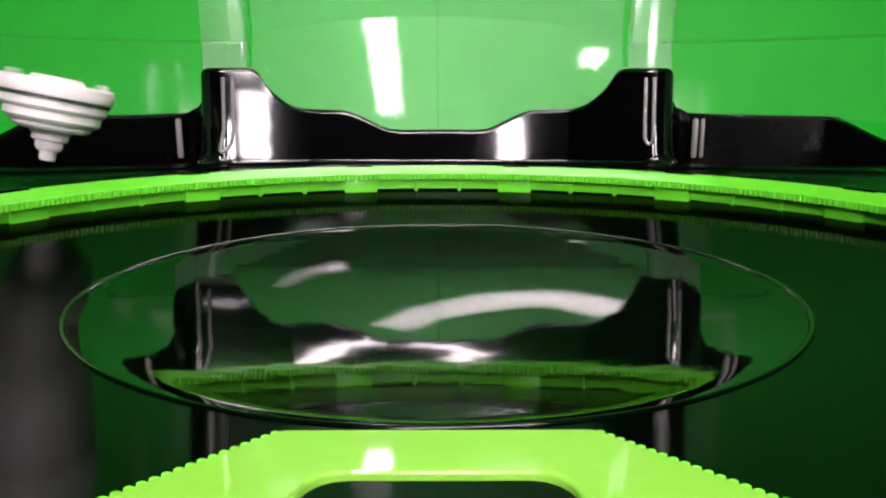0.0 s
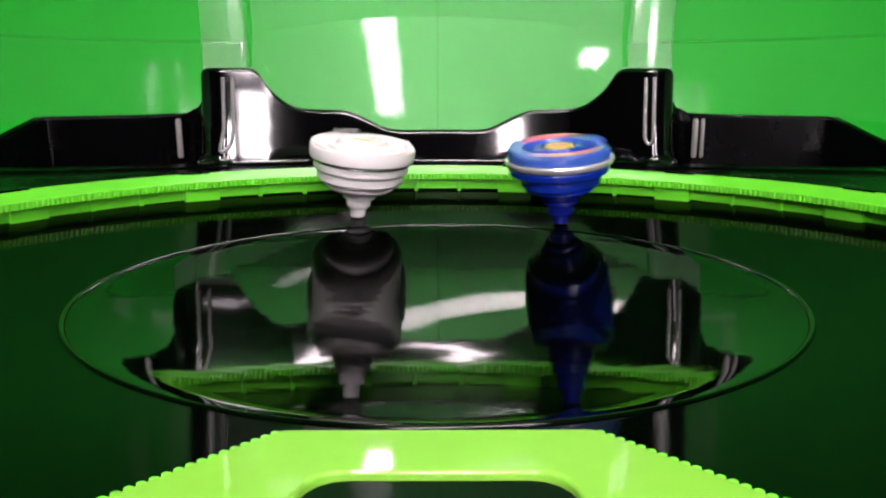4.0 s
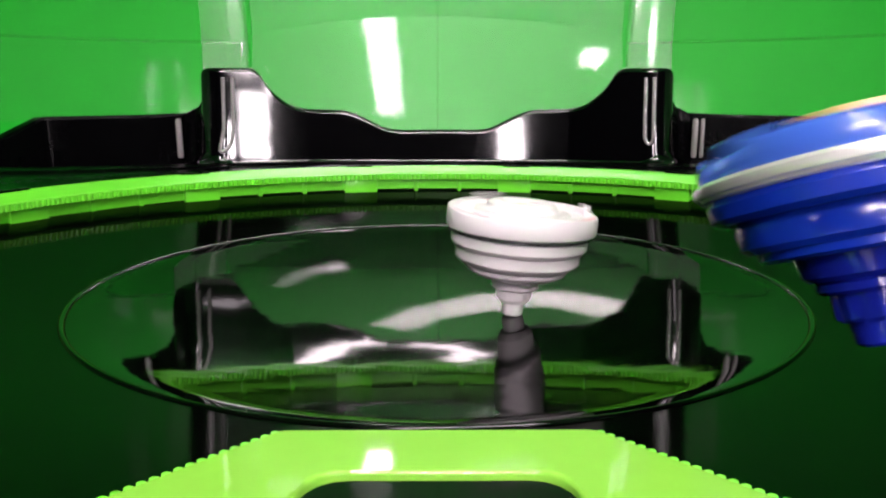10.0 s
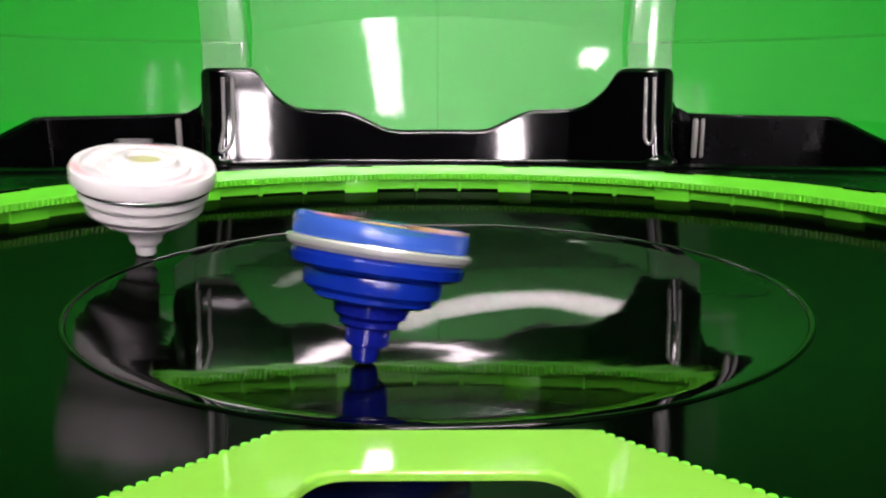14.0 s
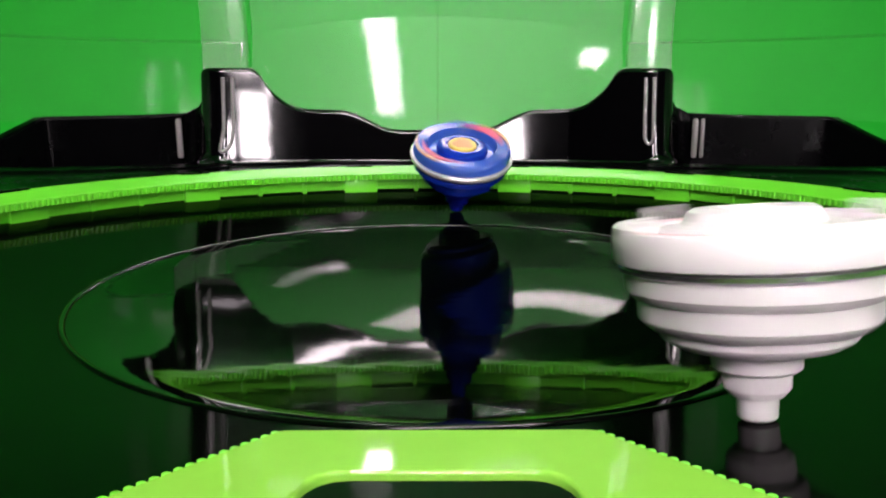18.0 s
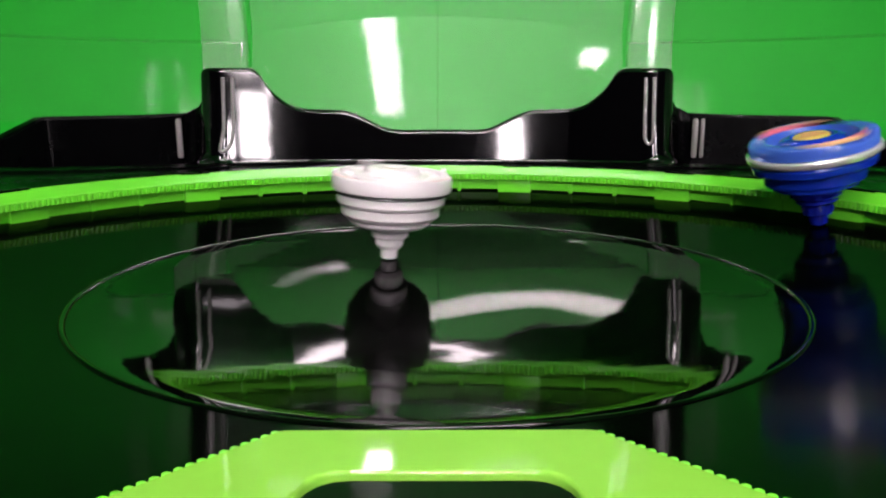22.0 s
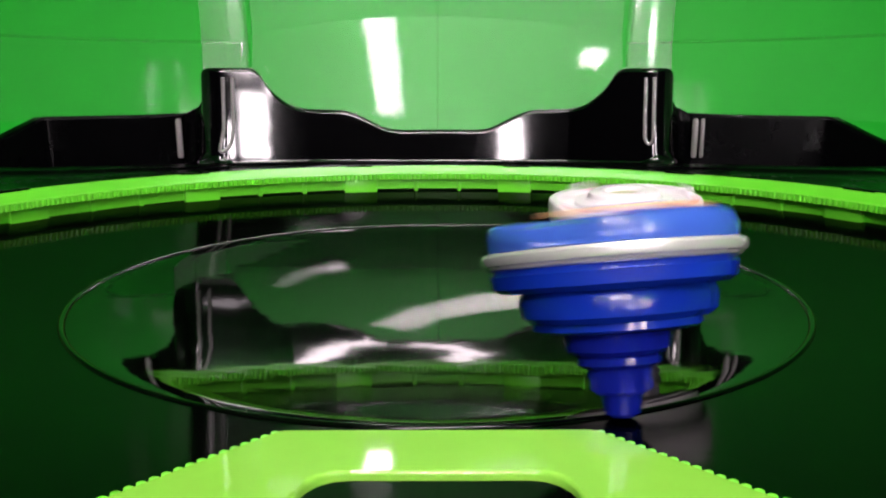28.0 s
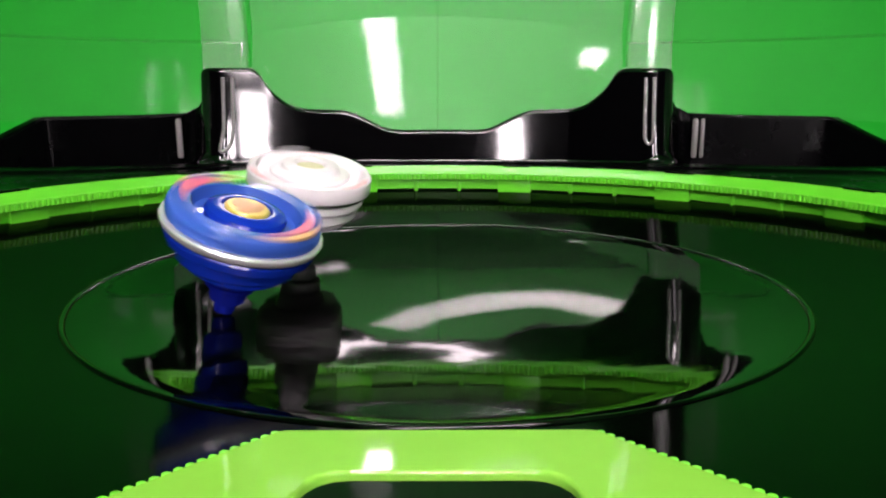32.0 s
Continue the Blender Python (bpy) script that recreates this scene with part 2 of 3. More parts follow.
def bowl():
    def sheet(name, radii, mat, label, bump=None, parent=arena):
        rows = []
        for i in range(180):
            a = 2 * math.pi * i / 180
            rows.append([(r * math.cos(a), r * math.sin(a), floor_z(r * math.cos(a), r * math.sin(a)) + (bump(r) if bump else 0)) for r in radii])
        bm = bmesh.new()
        grid(bm, rows, close_u=True)
        bmesh.ops.remove_doubles(bm, verts=bm.verts, dist=0.00008)
        return part(name, bm, mat, parent, label, angle=60)
    rim = sheet("bowl", [RD + 0.0005] + [RD + 0.0005 + 0.0042 * i for i in range(1, 19)], BOWL, "glossy black outer slope of the bowl")
    sheet("bowl_disc", [0.0001] + [(RD - 0.0005) * i / 64 for i in range(1, 65)], DISC, "mirror-glossy black dished middle of the bowl")
    sheet("bowl_ring", [RD + 0.0009 * f for f in (-1, -0.8, -0.5, -0.2, 0.1, 0.4, 0.7, 1)], RING, "thin raised black ring in the bowl",
          lambda r: 0.0006 * max(0, 1 - ((r - RD) / 0.0009) ** 2) ** 0.5 - 0.00002)


bowl()


def wall_section(path, tops, foot, lean, thick, outward, straight=False, feet=None):
    """Sweep of a leaning wall with a filleted foot and rounded top along a plan path."""
    rows = []
    n = len(path)
    for i, ((x, y), top) in enumerate(zip(path, tops)):
        x0, y0 = path[max(i - 1, 0)]
        x1, y1 = path[min(i + 1, n - 1)]
        tx, ty = x1 - x0, y1 - y0
        q = math.hypot(tx, ty) or 1
        nx, ny = -ty / q * outward, tx / q * outward
        h = top - foot
        fillet = feet[i] if feet else 0.0025
        sec = []
        for a in range(9):
            s = a / 8 * math.pi / 2
            sec.append((-fillet * (1 - math.sin(s)), fillet * (1 - math.cos(s)), 0.0))
        for f in (0.35, 0.55, 0.75, 0.9):
            zz = fillet + (h - fillet - 0.0025) * f
            sec.append((0.0, zz, zz * lean))
        edge = (h - 0.0025) * lean
        for a in range(9):
            s = a / 8 * math.pi / 2
            sec.append((0.0025 * (1 - math.cos(s)), h - 0.0025 + 0.0025 * math.sin(s), edge))
        sec += [(thick, h, edge), (thick + 0.001, -foot - 0.016, edge)]
        rows.append([(x + nx * (o + (0 if straight else k)), y + ny * (o + (0 if straight else k)) + (k if straight else 0), foot + z) for o, z, k in sec])
    bm = bmesh.new()
    grid(bm, rows)
    return bm


def spline(points, steps):
    """Catmull-Rom through plan points."""
    out = []
    n = len(points)
    for i in range(n - 1):
        p = [points[max(i - 1, 0)], points[i], points[i + 1], points[min(i + 2, n - 1)]]
        for k in range(steps):
            t = k / steps
            out.append(tuple(0.5 * (2 * p[1][j] + (p[2][j] - p[0][j]) * t + (2 * p[0][j] - 5 * p[1][j] + 4 * p[2][j] - p[3][j]) * t * t
                                    + (3 * p[1][j] - p[0][j] - 3 * p[2][j] + p[3][j]) * t ** 3) for j in range(len(p[0]))))
    out.append(tuple(points[-1]))
    return out


# half of the back wall's top edge, from its middle to the post's outer side: x, top
EDGE = [(0.0, 0.0503), (0.012, 0.0503), (0.024, 0.0504), (0.032, 0.0520), (0.044, 0.0578), (0.054, 0.0612), (0.064, 0.0617), (0.0748, 0.0622), (0.080, 0.0632),
        (0.086, 0.0660), (0.094, 0.0730), (0.0995, 0.0812), (0.1035, 0.0845), (0.109, 0.0848), (0.1135, 0.0848), (0.1172, 0.0848)]
BEND, LEAN = 0.0748, 0.325      # where the wall bends towards the bowl, and by how much
CORNER = 0.0130                 # radius of a post's outer corner


def back_wall():
    half = [(x, 0.2015 - LEAN * max(x - BEND, 0), z) for x, z in spline(EDGE, 6)]
    x0, y0 = half[-1][:2]
    a0 = math.degrees(math.atan(LEAN))
    for k in range(1, 17):
        a = radians(-a0 + (88 + a0) * k / 16)
        x = x0 + CORNER * (math.sin(a) + math.sin(radians(a0)))
        u = min(max((x - x0 - 0.95 * CORNER) / (0.36 * CORNER), 0), 1)
        half.append((x, y0 + CORNER * (math.cos(radians(a0)) - math.cos(a)), 0.0848 - 0.0032 * (1 - math.sqrt(1 - u * u))))
    half.append((half[-1][0] + 0.0001, 0.2180, 0.0812))
    full = [(-x, y, z) for x, y, z in reversed(half[1:])] + half
    pts = full
    feet = [0.0017 + 0.0063 * smoothstep(0.113, 0.127, abs(p[0])) for p in pts]
    bm = wall_section([(p[0], p[1]) for p in pts], [p[2] for p in pts], DECK - 0.0018, 0.11, 0.006, 1, True, feet)
    part("back_wall", bm, BLACK, arena, "wavy-topped glossy black back wall with two raised posts", angle=16)


def post_bead(s, x0, x1, z0, z1, sweep):
    """A thin U-shaped bead on the face of a post, painted pale as a reflected highlight."""
    mid, half = (x0 + x1) / 2, (x1 - x0) / 2
    plan = [(x0, z1), (x0, z1 - 0.010), (x0, z0 + 2 * half + 0.008), (x0, z0 + 2 * half)]
    plan += [(mid - half * math.cos(radians(15 * k)), z0 + 2 * half - 2 * half * math.sin(radians(15 * k))) for k in range(1, 12)]
    plan += [(x1, z0 + 2 * half), (x1, z0 + 2 * half + 0.008), (x1, z1 - 0.010), (x1, z1)]
    plan = [(x + sweep * max(0.052 - z, 0) ** 2, z) for x, z in plan]
    pts = [Vector((s * x, 0.2015 - LEAN * (x - BEND) + 0.11 * (z - DECK + 0.0018), z)) for x, z in plan]
    out = Vector((-s * LEAN, -1, 0.11)).normalized()
    rows = []
    for k, p in enumerate(pts):
        along = (pts[min(k + 1, len(pts) - 1)] - pts[max(k - 1, 0)]).normalized()
        side = along.cross(out)
        rows.append([p + side * 0.0011 * math.cos(a) + out * 0.0008 * math.sin(a) for a in (radians(30 * q) for q in range(12))])
    bm = bmesh.new()
    vs = grid(bm, rows, close_v=True)
    bm.faces.new(vs[0])
    bm.faces.new(list(reversed(vs[-1])))
    part("post_bead", bm, BEAD, arena, "thin U-shaped bead on a post, coloured pale as a reflected highlight", angle=60)


back_wall()
post_bead(1, 0.1158, 0.1203, 0.0432, 0.0795, 5)
post_bead(-1, 0.1138, 0.1187, 0.0390, 0.0795, 22)


def pocket(s):
    """A sunken exit pocket beside a post, with its outer walls."""
    path = [(0.1328, 0.200, 0.0800), (0.1390, 0.207, 0.0755), (0.1420, 0.2140, 0.0690), (0.1465, 0.2200, 0.0628), (0.1540, 0.2230, 0.0590), (0.185, 0.224, 0.0578), (0.2330, 0.2235, 0.0570), (0.2345, 0.2225, 0.0565),
            (0.2530, 0.198, 0.0430), (0.2600, 0.180, 0.0380), (0.2640, 0.140, 0.0365), (0.2640, 0.080, 0.0360), (0.264, 0.0, 0.0360), (0.264, -0.2115, 0.0360)]
    pts = [tuple(p + (q - p) * k / 4 for p, q in zip(path[i], path[i + 1])) for i in range(len(path) - 1) for k in range(4)] + [path[-1]]
    plan = [(p[0] * s, p[1]) for p in pts]
    tops = [p[2] for p in pts]
    bm = wall_section(plan[:17], tops[:17], 0.0225, 0.10, 0.010, s)
    part("pocket_corner", bm, SATIN, arena, "rounded glossy black corner of an exit pocket", angle=50)
    bm = wall_section(plan[16:], tops[16:], 0.0225, 0.10, 0.010, s)
    part("pocket_wall", bm, SATIN, arena, "black wall round an exit pocket", angle=22)
    # the ribs' highlights are put into their pale colour
    bm = bmesh.new()
    lathe(bm, [(0.0, 0.0322), (0.0015, 0.0328), (0.0018, 0.0340), (0.0018, 0.0543), (0.0015, 0.0554), (0.0008, 0.0560), (0.0, 0.0562)], 20)
    part("corner_rib", bm, BEAD, arena, "rounded upright rib in the pocket, coloured pale as its highlight").matrix_basis = Matrix.Translation((s * 0.1548, 0.2215, 0))
    if s > 0:
        bm = bmesh.new()
        lathe(bm, [(0.0, 0.0322), (0.0011, 0.0328), (0.0013, 0.0340), (0.0013, 0.0543), (0.0011, 0.0554), (0.0006, 0.0560), (0.0, 0.0562)], 20)
        part("corner_rib", bm, BEAD, arena, "slim upright rib in the pocket, coloured pale as its highlight").matrix_basis = Matrix.Translation((0.1592, 0.2215, 0))
    bm = bmesh.new()
    xs = [0.128, 0.150, 0.180, 0.210, 0.236, 0.246]
    grid(bm, [[(s * x, 0.176 - 0.01 * smoothstep(0.18, 0.25, x), 0.020), (s * x, 0.20, 0.020), (s * x, 0.232, 0.021)] for x in xs])
    part("pocket_floor", bm, SATIN, arena)


pocket(1)
pocket(-1)


def deck():
    """The flat collar between the rail and the walls."""
    rows = []
    for i in range(181):
        a = 2 * math.pi * i / 180
        c, s = math.cos(a), math.sin(a)
        r0 = RO - 0.002
        reach = min(0.262 / max(abs(c), 1e-6), (0.212 - RC) / max(s, 1e-6) if s > 0 else 0.2 / max(-s, 1e-6))
        x, y = reach * c, RC + reach * s
        if y > 0.05 and abs(x) > 0.1335:
            front = 0.183 - 0.16 * max(abs(x) - 0.16, 0)
            if y > front:
                reach *= (front - RC) / (y - RC)
        row = []
        for f in (0.0, 0.3, 0.62, 0.64, 0.96, 1.0):
            r = r0 + (reach - r0) * f
            z = DECK - 0.0006 + (0.0012 if f > 0.63 else 0)
            if f == 1.0:
                row.append((r * c, RC + r * s, z - 0.0008))
                row.append((r * c, RC + r * s, 0.018))
            else:
                row.append((r * c, RC + r * s, z))
        rows.append(row)
    bm = bmesh.new()
    grid(bm, rows)
    part("deck", bm, SATIN, arena, "flat black collar round the bowl", angle=40).matrix_basis = TILT


deck()


def skirt():
    bm = bmesh.new()
    rows = []
    for i in range(121):
        a = 2 * math.pi * i / 120
        c, s = math.cos(a), math.sin(a)
        rows.append([((RI + 0.0102) * c, RC + (RI + 0.0102) * s, 0.016), ((RI + 0.0102) * c, RC + (RI + 0.0102) * s, DECK - 0.003)])
    grid(bm, rows)
    part("bowl_rim", bm, BLACK, arena)
    bm = bmesh.new()
    box(bm, (-0.277, -0.214, -0.022), (0.277, 0.246, -0.014), 0.003)
    part("base", bm, BLACK, arena, "black plastic base plate")
    bm = bmesh.new()
    box(bm, (-0.263, -0.2115, -0.0155), (0.263, -0.2065, 0.0322), 0.0015)
    part("front_wall", bm, BLACK, arena, "black front skirt of the arena")


skirt()

# ---- the toothed rail ----
rail = holder("toothed_rail", "neon green plastic rail with fine teeth round the bowl", "toy rail", m=TILT)


def ring_band(name, prof, a0, a1, steps, label=""):
    """A band of the rail's profile (radius, height) from angle a0 to a1 in degrees, closed round the profile."""
    rows = []
    for i in range(steps + 1):
        a = radians(a0 + (a1 - a0) * i / steps)
        rows.append([(r * math.cos(a), RC + r * math.sin(a), z) for r, z in prof])
    bm = bmesh.new()
    vs = grid(bm, rows, close_v=True)
    bm.faces.new(vs[0])
    bm.faces.new(list(reversed(vs[-1])))
    return part(name, bm, NEON, rail, label, angle=30)


A0, A1 = -68, 248
flange = ring_band("flange", [(RI + 0.0006, 0.0308), (RI + 0.0012, 0.0313), (RO - 0.0006, 0.0346), (RO, 0.0344), (RO, 0.0325), (RI + 0.0025, 0.0284), (RI + 0.0006, 0.0284)], A0, A1, 200, "sloping top flange")
ring_band("lower_band", [(RI + 0.0034, 0.0231), (RI + 0.0034, 0.0290), (RI + 0.0056, 0.0295), (RI + 0.0056, 0.0231)], A0, A1, 200, "recessed lower band")


def rail_teeth():
    n = int(radians(A1 - A0) * RI / 0.0023)
    pts = [(-0.0006, -0.00060), (-0.0006, 0.00060), (-0.0002, 0.00100), (0.0012, 0.00113), (0.0012, -0.00113), (-0.0002, -0.00100)]

    def tooth_into(bm, m):
        lo = [bm.verts.new(m @ Vector((x, y, -0.0012))) for x, y in pts]
        hi = [bm.verts.new(m @ Vector((x, y, 0.0014 + max(0, x) * 0.4))) for x, y in pts]
        for k in range(6):
            bm.faces.new((lo[k], lo[(k + 1) % 6], hi[(k + 1) % 6], hi[k]))
        bm.faces.new(hi)
        bm.faces.new(list(reversed(lo)))
    rest, one = bmesh.new(), None
    for i in range(n):
        a = radians(A0) + radians(A1 - A0) * (i + 0.5) / n
        m = Matrix.Translation((RI * math.cos(a), RC + RI * math.sin(a), 0.0296)) @ Matrix.Rotation(a, 4, "Z")
        if -2 < math.degrees(a) < 182:
            if one is None:
                tb = bmesh.new()
                tooth_into(tb, Matrix.Identity(4))
                ob = part("tooth", tb, NEON, flange, smooth=False)
                one = ob.data
            else:
                ob = new("tooth", one)
                ob.parent = flange
            ob.matrix_basis = m
        else:
            tooth_into(rest, m)
    tagged(part("teeth", rest, NEON, rail, "row of fine rail teeth", smooth=False), kind="stuff")


rail_teeth()


def rail_blocks():
    def lump(name, a, half, r0, z0, z1):
        bm = bmesh.new()
        box(bm, (r0, -half, z0), (RI + 0.0080, half, z1), 0.0004)
        ob = part(name, bm, NEON, rail)
        ob.matrix_basis = Matrix.Translation((0, RC, 0)) @ Matrix.Rotation(radians(a), 4, "Z")
    step = 26.6
    for k in range(-5, 6):
        mid = 76.7 + k * step
        if A0 + 4 < mid < A1 - 4:
            lump("block", mid, 0.0085, RI + 0.0016, 0.0195, 0.0285)
            clip = bmesh.new()
            box(clip, (RO - 0.0016, -0.0072, 0.0330), (RO + 0.0012, 0.0072, 0.0351), 0.0003)
            part("clip", clip, SATIN, arena, "small black clip over the rail").matrix_basis = TILT @ Matrix.Translation((0, RC, 0)) @ Matrix.Rotation(radians(mid), 4, "Z")
            for f in (0.36, 0.64):
                lump("thin_post", mid + step * f, 0.0010, RI + 0.0026, 0.0195, 0.0285)


rail_blocks()


def front_gate():
    """The rail's wide front piece, jutting into the bowl with toothed flanks and an open window."""
    z1, z0 = 0.0340, 0.0290
    outer = [(-0.0186, -0.1510), (0.0186, -0.1510), (0.0335, -0.1662), (0.0600, -0.1780), (0.0700, -0.1950), (-0.0700, -0.1950), (-0.0600, -0.1780), (-0.0335, -0.1662)]
    # window
    inner = []
    for cx, cy, a0 in ((0.0095, -0.1655, 90), (0.0140, -0.1900, 0), (-0.0140, -0.1900, 270), (-0.0095, -0.1655, 180)):
        for k in range(7):
            a = radians(a0 - 15 * k) if cx > 0 else radians(a0 - 15 * k)
            inner.append((cx + 0.0045 * math.cos(a), cy + 0.0045 * math.sin(a)))
    bm = bmesh.new()

    def dense(loop, n):
        pts = []
        total = sum(math.dist(loop[i], loop[(i + 1) % len(loop)]) for i in range(len(loop)))
        for k in range(n):
            d = total * k / n
            for i in range(len(loop)):
                e = math.dist(loop[i], loop[(i + 1) % len(loop)])
                if d <= e:
                    f = d / e
                    pts.append(tuple(loop[i][j] + (loop[(i + 1) % len(loop)][j] - loop[i][j]) * f for j in (0, 1)))
                    break
                d -= e
        return pts

    def by_angle(loop, n, c=(0.0, -0.178)):
        d = dense(loop, 2400)
        ang = [math.atan2(p[1] - c[1], p[0] - c[0]) for p in d]
        out = []
        for k in range(n):
            a = -math.pi + 2 * math.pi * (k + 0.5) / n
            out.append(d[min(range(len(d)), key=lambda i: abs(math.remainder(ang[i] - a, 2 * math.pi)))])
        return out
    n = 240
    o, i = by_angle(outer, n), by_angle(inner, n)
    rows = []
    for p, q in zip(o, i):
        def mixp(f):
            return (p[0] + (q[0] - p[0]) * f, p[1] + (q[1] - p[1]) * f)
        sec = [(*mixp(f), z) for f, z in ((0, z0), (0, z1 - 0.0006), (0.03, z1), (0.08, z1), (0.45, z1), (0.93, z1), (0.97, z1), (0.99, z1 - 0.0002), (1, z1 - 0.0005),
                                           (1, z1 - 0.0011), (0.96, z1 - 0.0014))]
        rows.append(sec)
    grid(bm, rows, close_u=True)
    gate = part("front_gate", bm, GATE, rail, "wide neon green front piece with an open window", angle=40)
    gate.matrix_basis = TILT.inverted()
    # teeth along the flanks
    tooth = None
    for s in (-1, 1):
        for (ax, ay), (bx, by) in (((0.0186, -0.1510), (0.0335, -0.1662)), ((0.0335, -0.1662), (0.0600, -0.1780))):
            ln = math.dist((ax, ay), (bx, by))
            cnt = int(ln / 0.00132)
            for k in range(cnt):
                f = (k + 0.5) / cnt
                x, y = ax + (bx - ax) * f, ay + (by - ay) * f
                if tooth is None:
                    tb = bmesh.new()
                    prof = [(-0.0006, -0.0008), (0.0006, -0.0008), (0.00052, 0.00005), (0.0003, 0.00042), (0.0, 0.00052), (-0.0003, 0.00042), (-0.00052, 0.00005)]
                    lo = [tb.verts.new((px, py, z0 + 0.0005)) for px, py in prof]
                    hi = [tb.verts.new((px, py, z1 - 0.0002)) for px, py in prof]
                    for j in range(7):
                        tb.faces.new((lo[j], lo[(j + 1) % 7], hi[(j + 1) % 7], hi[j]))
                    tb.faces.new(hi)
                    tb.faces.new(list(reversed(lo)))
                    ob = part("tooth", tb, NEON, gate, smooth=False)
                    tooth = ob.data
                else:
                    ob = new("tooth", tooth)
                    ob.parent = gate
                nx, ny = -(by - ay) / ln * s, (bx - ax) / ln
                ob.matrix_basis = Matrix.Translation((x * s, y, 0)) @ Matrix.Rotation(math.atan2(ny, nx) - math.pi / 2, 4, "Z")


front_gate()

# ---- the clear cover ----
cover = holder("clear_cover", "clear plastic cover standing behind the arena's wall", "cover")


def cover_panels():
    # curved middle panel, bulging back
    rows = []
    for i in range(41):
        u = -1 + i / 20
        x = 0.112 * u
        row = []
        bend = 0.1165 - 0.011 * u * u
        for z in (0.040, 0.06, 0.08, 0.094, bend, 0.128, 0.140, 0.150, 0.165, 0.185, 0.22, 0.26):
            over = max(z - bend, 0)
            row.append((x, 0.221 + (z - 0.04) * 0.26 - 0.38 * over, z))
        rows.append(row)
    bm = bmesh.new()
    grid(bm, rows)
    seam = bmesh.new()
    grid(seam, [[(x - 0.0003, y - 0.0006, z), (x, y - 0.001, z), (x + 0.0003, y - 0.0006, z)] for x, y, z in rows[20]])
    part("seam", seam, CLEAR_EDGE, cover, "thin moulding seam").visible_shadow = False
    ob = part("middle_panel", bm, CLEAR_MID, cover, angle=8)
    ob.visible_shadow = False
    for s in (-1, 1):
        bm = bmesh.new()
        rows = []
        for i in range(13):
            u = i / 12
            a = math.pi * u
            x = s * (0.121 - 0.0130 * math.cos(a))
            y = 0.212 - 0.006 * max(math.sin(a), 0) ** 0.3
            rows.append([(x + s * 0.05 * max(0, z - 0.084), y + 0.10 * (z - 0.08), z) for z in (0.0985, 0.12, 0.15, 0.26)])
        grid(bm, rows)
        ob = part("post", bm, CLEAR_POST, cover, "hollow clear post on the wall's end")
        ob.visible_shadow = False
        bm = bmesh.new()
        grid(bm, [[(r[0][0] * 0.997, r[0][1] - 0.0012 + 0.10 * (z - 0.0985), z) for z in (0.0840, 0.0855, 0.0945, 0.0985, 0.0992)] for r in rows])
        part("post_foot", bm, CLEAR_FOOT, ob, "frosted foot of the clear post").visible_shadow = False
        bm = bmesh.new()
        rows = []
        for i in range(25):
            u = i / 24
            x = 0.131 + 0.150 * math.sin(u * 1.45)
            y = 0.242 - 0.20 * (1 - math.cos(u * 1.45))
            rows.append([(s * (x + d * u), y + d * (1 - u), z) for d, z in ((0.0, 0.056), (0.004, 0.075), (0.007, 0.1015), (0.0065, 0.1030), (0.0, 0.115), (-0.02, 0.15), (-0.045, 0.185))])
        grid(bm, rows)
        fold = bmesh.new()
        grid(fold, [[Vector(r[2]) + Vector((0, -0.0006, -0.0005)), Vector(r[2]) + Vector((0, -0.0012, 0.0002)), Vector(r[3]) + Vector((0, -0.0006, -0.0003))] for r in rows[:15]])
        part("fold", fold, CLEAR_EDGE, cover).visible_shadow = False
        ob = part("side_panel", bm, CLEAR_SIDE, cover, angle=25)
        ob.visible_shadow = False


cover_panels()


